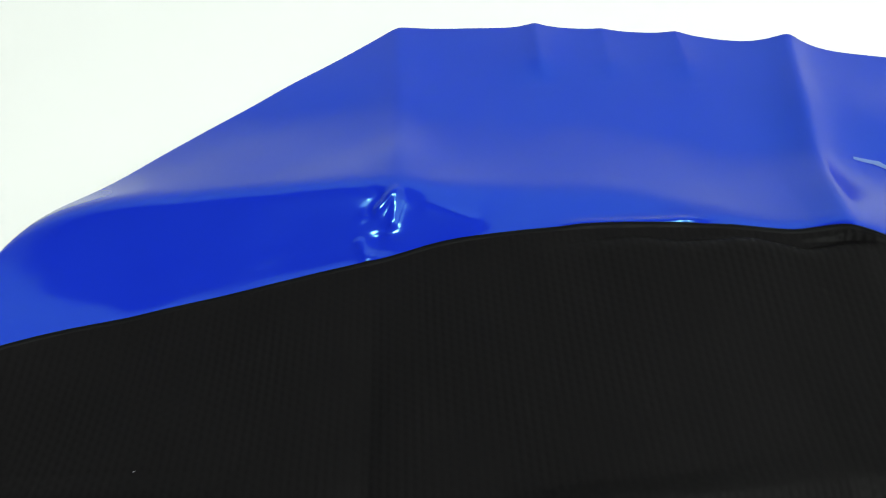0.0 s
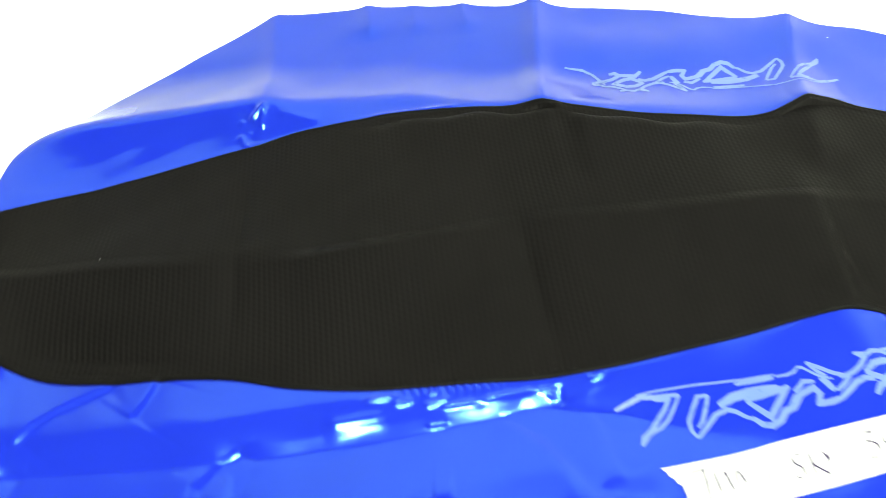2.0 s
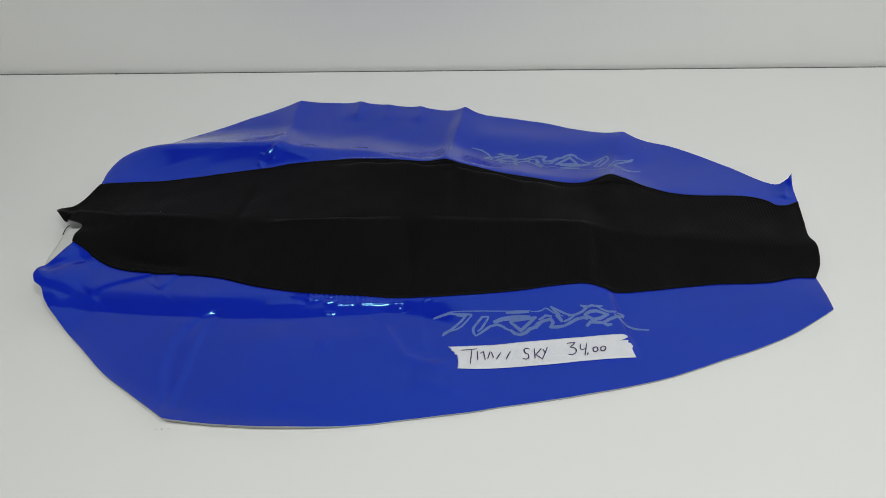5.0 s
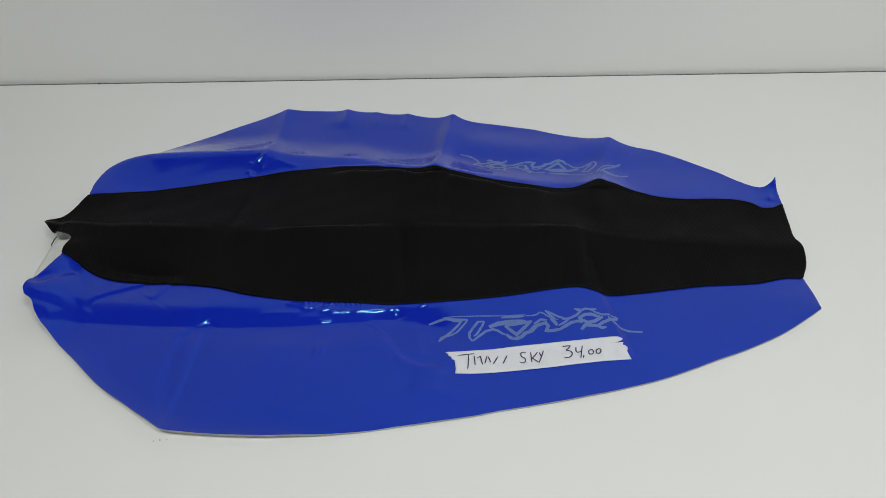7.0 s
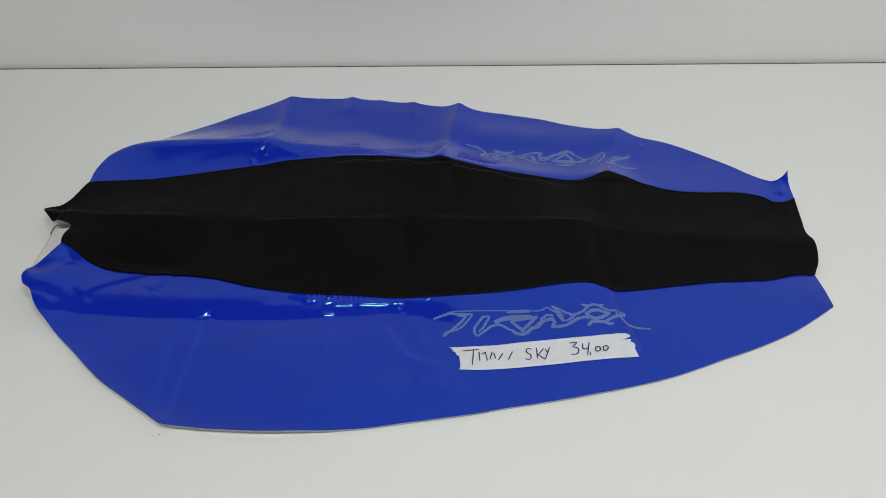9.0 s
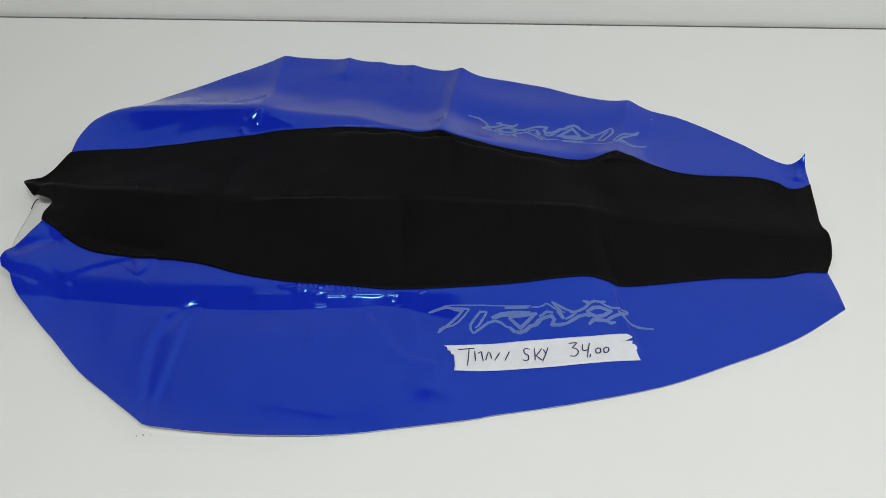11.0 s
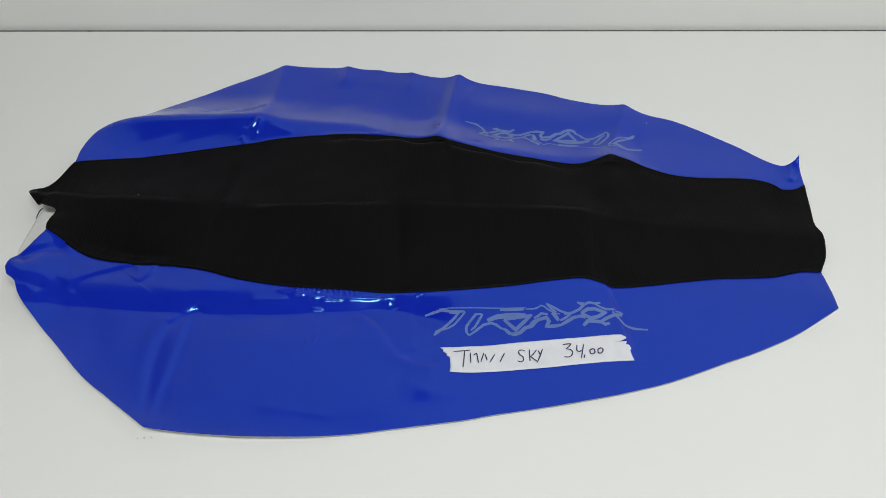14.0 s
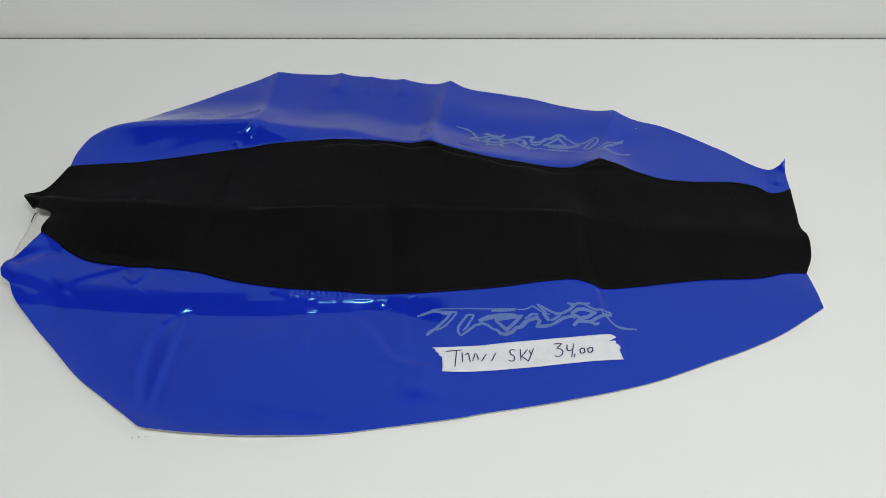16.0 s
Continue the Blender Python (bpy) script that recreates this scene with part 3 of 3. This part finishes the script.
def stroke(bm, points, wide, taper, place, lift, unit=0.001, squash=1.0, gap=2.0):
    """A flat band along a broken line with mitred corners, laid onto the cover."""
    p = [np.array(q, float) for q in points]
    for k in range(1, len(p) - 1):
        a, b = p[k] - p[k - 1], p[k + 1] - p[k]
        if a @ b < -0.25 * np.hypot(*a) * np.hypot(*b):
            over = 0.35 * wide
            stroke(bm, [*p[:k], p[k] + a / np.hypot(*a) * over], wide, taper, place, lift, unit, squash, gap)
            return stroke(bm, [p[k] - b / np.hypot(*b) * over, *p[k + 1:]], wide, taper, place, lift + 0.000004, unit, squash, gap)
    closed = np.hypot(*(p[0] - p[-1])) < 0.01
    way = [(b - a) / max(np.hypot(*(b - a)), 1e-6) for a, b in zip(p, p[1:])]
    total = sum(np.hypot(*(b - a)) for a, b in zip(p, p[1:]))
    run, rows = 0.0, []
    for k, (a, b) in enumerate(zip(p, p[1:])):
        long = np.hypot(*(b - a))
        n = max(1, int(long / gap))
        for j in range(n + (k == len(way) - 1)):
            before, after = way[k], way[k]
            if j == 0 and (k or closed):
                before = way[k - 1]
            if j == n and closed:
                after = way[0]
            d = before + after
            if np.hypot(*d) < 0.5:
                d = after
            d = d / np.hypot(*d)
            s = (run + long * j / n) / total
            half = 0.5 * wide * (1 if closed else 1 - taper * (2 * abs(s - 0.5)) ** 3)
            half = half / max(0.6, float(d @ after))
            q, side = a + (b - a) * j / n, np.array([-d[1], d[0]]) * half
            row = []
            for e in (q - side, q + side):
                w = place @ Vector((e[0] * unit, e[1] * squash * unit, 0))
                row.append(bm.verts.new((w.x, w.y, float(height(w.x, w.y)) + lift)))
            rows.append(row)
        run += long
    for a, b in zip(rows, rows[1:]):
        bm.faces.new((a[0], b[0], b[1], a[1]))


def build_cover():
    cover = tagged(new("seat_cover"), "unfolded blue and black vinyl motorcycle seat cover lying on the table", "seat cover")
    front = sheet("front_panel", patch(EDGE_FRONT, shifted(SEAM_FRONT, 0.003), END_BLUE_FRONT, [(0.2758, 0.0570), (0.2778, 0.0770), (0.2780, 0.1000)], 640, 260), (BLUE, LINING, SHADED_EDGE), cover, 0.0, 0.0015, "glossy blue vinyl side panel", 0, 2)
    back = sheet("back_panel", patch(shifted(SEAM_BACK, -0.003), EDGE_BACK, END_BLUE_BACK, [(0.2955, 0.1936), (0.2962, 0.2100), (0.2964, 0.2255)], 560, 170), (BLUE, LINING), cover, 0.0, 0.0015, "glossy blue vinyl side panel")
    sheet("top_panel", patch(SEAM_FRONT, SEAM_BACK, END_BLACK_LEFT, END_BLACK_RIGHT, 480, 280), (BLACK, THREAD), cover, 0.0011, 0.0010, "matt black ribbed vinyl centre panel")
    # the folded edges of the black panel along both seams
    for knots, toward, inset in ((SEAM_FRONT, 1, 0.016), (SEAM_BACK, -1, 0.004)):
        x = np.linspace(knots[0][0] + inset, knots[-1][0] - 0.002, 420)
        y = hermite(knots, x)
        bm = bmesh.new()
        rows = []
        for off, lift in ((-0.0011, 0.0004), (-0.0005, 0.0013), (0.0006, 0.0015), (0.0014, 0.0010)):
            z = height(x, y + off * toward) + lift
            rows.append([bm.verts.new((a, b + off * toward, c)) for a, b, c in zip(x, y, z)])
        for a, b in zip(rows, rows[1:]):
            for k in range(len(x) - 1):
                bm.faces.new((a[k], a[k + 1], b[k + 1], b[k]))
        part("seam", bm, SEAM, cover, "folded black vinyl seam")
    # the pale backing that falls from the raised end to the table
    high = [(-0.3200, 0.1415, 0.0186), (-0.3192, 0.1300, 0.0192), (-0.3196, 0.1190, 0.0190), (-0.3258, 0.0998, 0.0178), (-0.3310, 0.0885, 0.0170)]
    low = [(-0.3395, 0.1535, 0.0085), (-0.3465, 0.1470, 0.0014), (-0.3468, 0.1285, 0.0009), (-0.3445, 0.1090, 0.0018), (-0.3345, 0.0905, 0.0110)]
    share = [k / 4 for k in range(5)]
    bm = bmesh.new()
    grid = []
    for v in np.linspace(0, 1, 30):
        a, b = ([float(hermite(list(zip(share, [p[k] for p in row])), v)) for k in range(3)] for row in (low, high))
        grid.append([bm.verts.new([p + (q - p) * u + (0.0025 * (u * u - u) if k == 2 else 0) for k, (p, q) in enumerate(zip(a, b))]) for u in np.linspace(0, 1, 16)])
    for a, b in zip(grid, grid[1:]):
        for k in range(len(a) - 1):
            bm.faces.new((a[k], b[k], b[k + 1], a[k + 1]))
    part("lining", bm, LINING, cover, "pale fabric backing").modifiers.new("thickness", "SOLIDIFY").thickness = 0.0008
    for panel, at, size, squash, bow in ((front, pose(0.0598, 0.0440, 0, 0, 0, -3.4), 1.0, 1.0, 0.0), (back, pose(0.0872, 0.2647, 0, 0, 0, 165.7), 1.028, 1.14, 2.0)):
        bm = bmesh.new()
        for k, (wide, *points) in enumerate(EMBLEM_A + EMBLEM_B + EMBLEM_C + EMBLEM_D):
            points = [(x, y + bow * (0.55 - (x / 79) ** 2)) for x, y in points]
            stroke(bm, points, wide * 0.85, 0.35, at, 0.00012 + 0.000004 * k, 0.001 * size, squash)
        part("printed_emblem", bm, PRINT, panel, "silver-grey jagged printed emblem")
    # a loose end of thread at the notch
    curve = bpy.data.curves.new("loose_thread", "CURVE")
    curve.dimensions, curve.bevel_depth, curve.bevel_resolution = "3D", 0.0004, 2
    line = curve.splines.new("POLY")
    line.points.add(4)
    for k, q in enumerate([(-0.3382, 0.1535, 0.0115), (-0.3402, 0.1538, 0.0104), (-0.3420, 0.1522, 0.0086), (-0.3432, 0.1500, 0.0068), (-0.3438, 0.1482, 0.0055)]):
        line.points[k].co = (*q, 1)
    curve.materials.append(THREAD)
    new("loose_thread", curve).parent = cover
    return cover


build_cover()

# The strip of masking tape with its writing
TAPE_AT = pose(-0.0006, 0.0002, 0, 0, 0, 5.36)
TAPE_TOP = [(-5, 22), (9, 21.5), (28, 21), (48, 21.7), (72, 22), (96, 22), (115, 22.5), (121.5, 21.6)]
TAPE_LOW = [(0, 0.8), (14, -0.9), (30, -1.3), (57, -1.1), (91, 0), (115, 0.8), (126.5, 0.5)]
TAPE_WEST = [(0, 0.8), (0.9, 5), (1, 10), (0.9, 13.5), (-0.8, 14.6), (-1.2, 17), (-2.9, 18), (-3.2, 20), (-5, 22)]
TAPE_EAST = [(126.5, 0.5), (125.6, 5), (125.2, 8.3), (126.4, 9.6), (124.9, 12.6), (123.2, 13.4), (124.4, 15), (119.2, 15.9), (124.8, 18.4), (121.5, 21.6)]


PEN_MARKS = [((4, 17.5), (10, 17.6), (15.6, 17.7)), ((11.7, 17.3), (10.5, 10), (9.3, 3.5)), ((15.4, 15.5), (15, 6.8)), ((17.2, 13), (19.6, 14.4), (20, 10), (20.3, 6.4)),
             ((22, 7.2), (24.6, 14.3)), ((25.4, 13.5), (26.3, 8)), ((28, 6.4), (32.2, 12.8)), ((34.9, 6), (38.9, 13.2))]
PEN_SKY = [((52.9, 14.1), (50.8, 15), (48.7, 13.5), (49.1, 11.1), (51.2, 9), (51.2, 6.7), (49, 5), (46.9, 6.1)), ((56.3, 14.9), (55.4, 5)), ((61.3, 14.4), (58.6, 11), (56.3, 8.7)),
           ((56.3, 8.9), (60.2, 4.6)), ((62.3, 13.6), (63.4, 9.4)), ((65.7, 15), (62.8, 8.7), (60.2, 3.7))]
PEN_PRICE = [((80.1, 17), (82.9, 17.2), (86, 17.1)), ((86, 17.1), (84.1, 15.2), (81.8, 13.2)), ((81.8, 13.2), (84.4, 12.4), (85.6, 10.4), (84.6, 7.6), (82.1, 6.2), (79.4, 6.7)),
             ((89.6, 15.6), (88.8, 11.3), (90.1, 10.2), (92.7, 11.2)), ((94.4, 16.1), (92.6, 10.7), (90.6, 4.3)), ((93.5, 7.2), (92.4, 4.4)),
             ((99.4, 11.6), (97.6, 10.3), (97.5, 8), (99, 7.4), (100.9, 9.1), (100.9, 11), (99.4, 11.6)), ((105.3, 11.8), (103.1, 10.3), (103, 8), (104.4, 7.5), (106.4, 9.2), (106.7, 11), (105.3, 11.8))]


def on_cover(x, y, lift):
    w = TAPE_AT @ Vector((x * 0.001, y * 0.001, 0))
    return (w.x, w.y, float(height(w.x, w.y)) + lift)


def build_tape():
    tape = tagged(new("price_tape"), "torn strip of white masking tape with handwriting stuck on the cover", "tape")
    plan = patch(TAPE_LOW, TAPE_TOP, TAPE_WEST, TAPE_EAST, 90, 26)
    bm = bmesh.new()
    grid = [[bm.verts.new(on_cover(x, y, 0.0006)) for x, y in row] for row in plan]
    for a, b in zip(grid, grid[1:]):
        for k in range(len(a) - 1):
            bm.faces.new((a[k], b[k], b[k + 1], a[k + 1]))
    part("strip", bm, TAPE, tape).modifiers.new("thickness", "SOLIDIFY").thickness = 0.0003
    # a word that stays plain pen strokes, then the writing that can be read, drawn with the pen
    for name, label, lines in (("pen_strokes", "dark violet pen strokes", PEN_MARKS), ("writing", "handwritten SKY in dark violet ink", PEN_SKY), ("writing", "handwritten price 34,00 in dark violet ink", PEN_PRICE)):
        bm = bmesh.new()
        for k, points in enumerate(lines):
            x, y = (along(points, np.linspace(0, 1, 24))[:, i] for i in (0, 1))
            stroke(bm, list(zip(x, y)), 0.85, 0.3, TAPE_AT, 0.0010 + 0.00001 * k, gap=1.0)
        part(name, bm, INK, tape, label)
    return tape


build_tape()


# Small things on the table
def crumb(name, x, y, z, size, label, kind="dirt", group="crumbs on the table", stuff=CRUMB):
    bm = bmesh.new()
    bmesh.ops.create_icosphere(bm, subdivisions=2, radius=size)
    for v in bm.verts:
        v.co *= 0.7 + 0.6 * noise.noise(v.co * 900 + Vector((x * 50, y * 50, 0)))
        v.co.z *= 0.5
    low = min(v.co.z for v in bm.verts)
    for v in bm.verts:
        v.co.z -= low
    ob = tagged(part(name, bm, stuff), label, kind, group)
    ob.location = (x, y, z)


for x, y, size in ((-0.1945, -0.0512, 0.0006), (-0.1985, -0.0520, 0.0005), (-0.1900, -0.0508, 0.0004), (-0.4140, 0.4630, 0.0018), (-0.4112, 0.4632, 0.0011)):
    crumb("crumb", x, y, 0.0, size, "tiny dark grey crumb of dirt on the table")
for x, y in ((0.177, 0.283), (-0.2606, 0.1655)):
    crumb("lint", x, y, float(height(x, y)) + 0.0010, 0.00045, "tiny pale speck of lint lying on the seat cover", "lint", "specks of lint", TAPE)
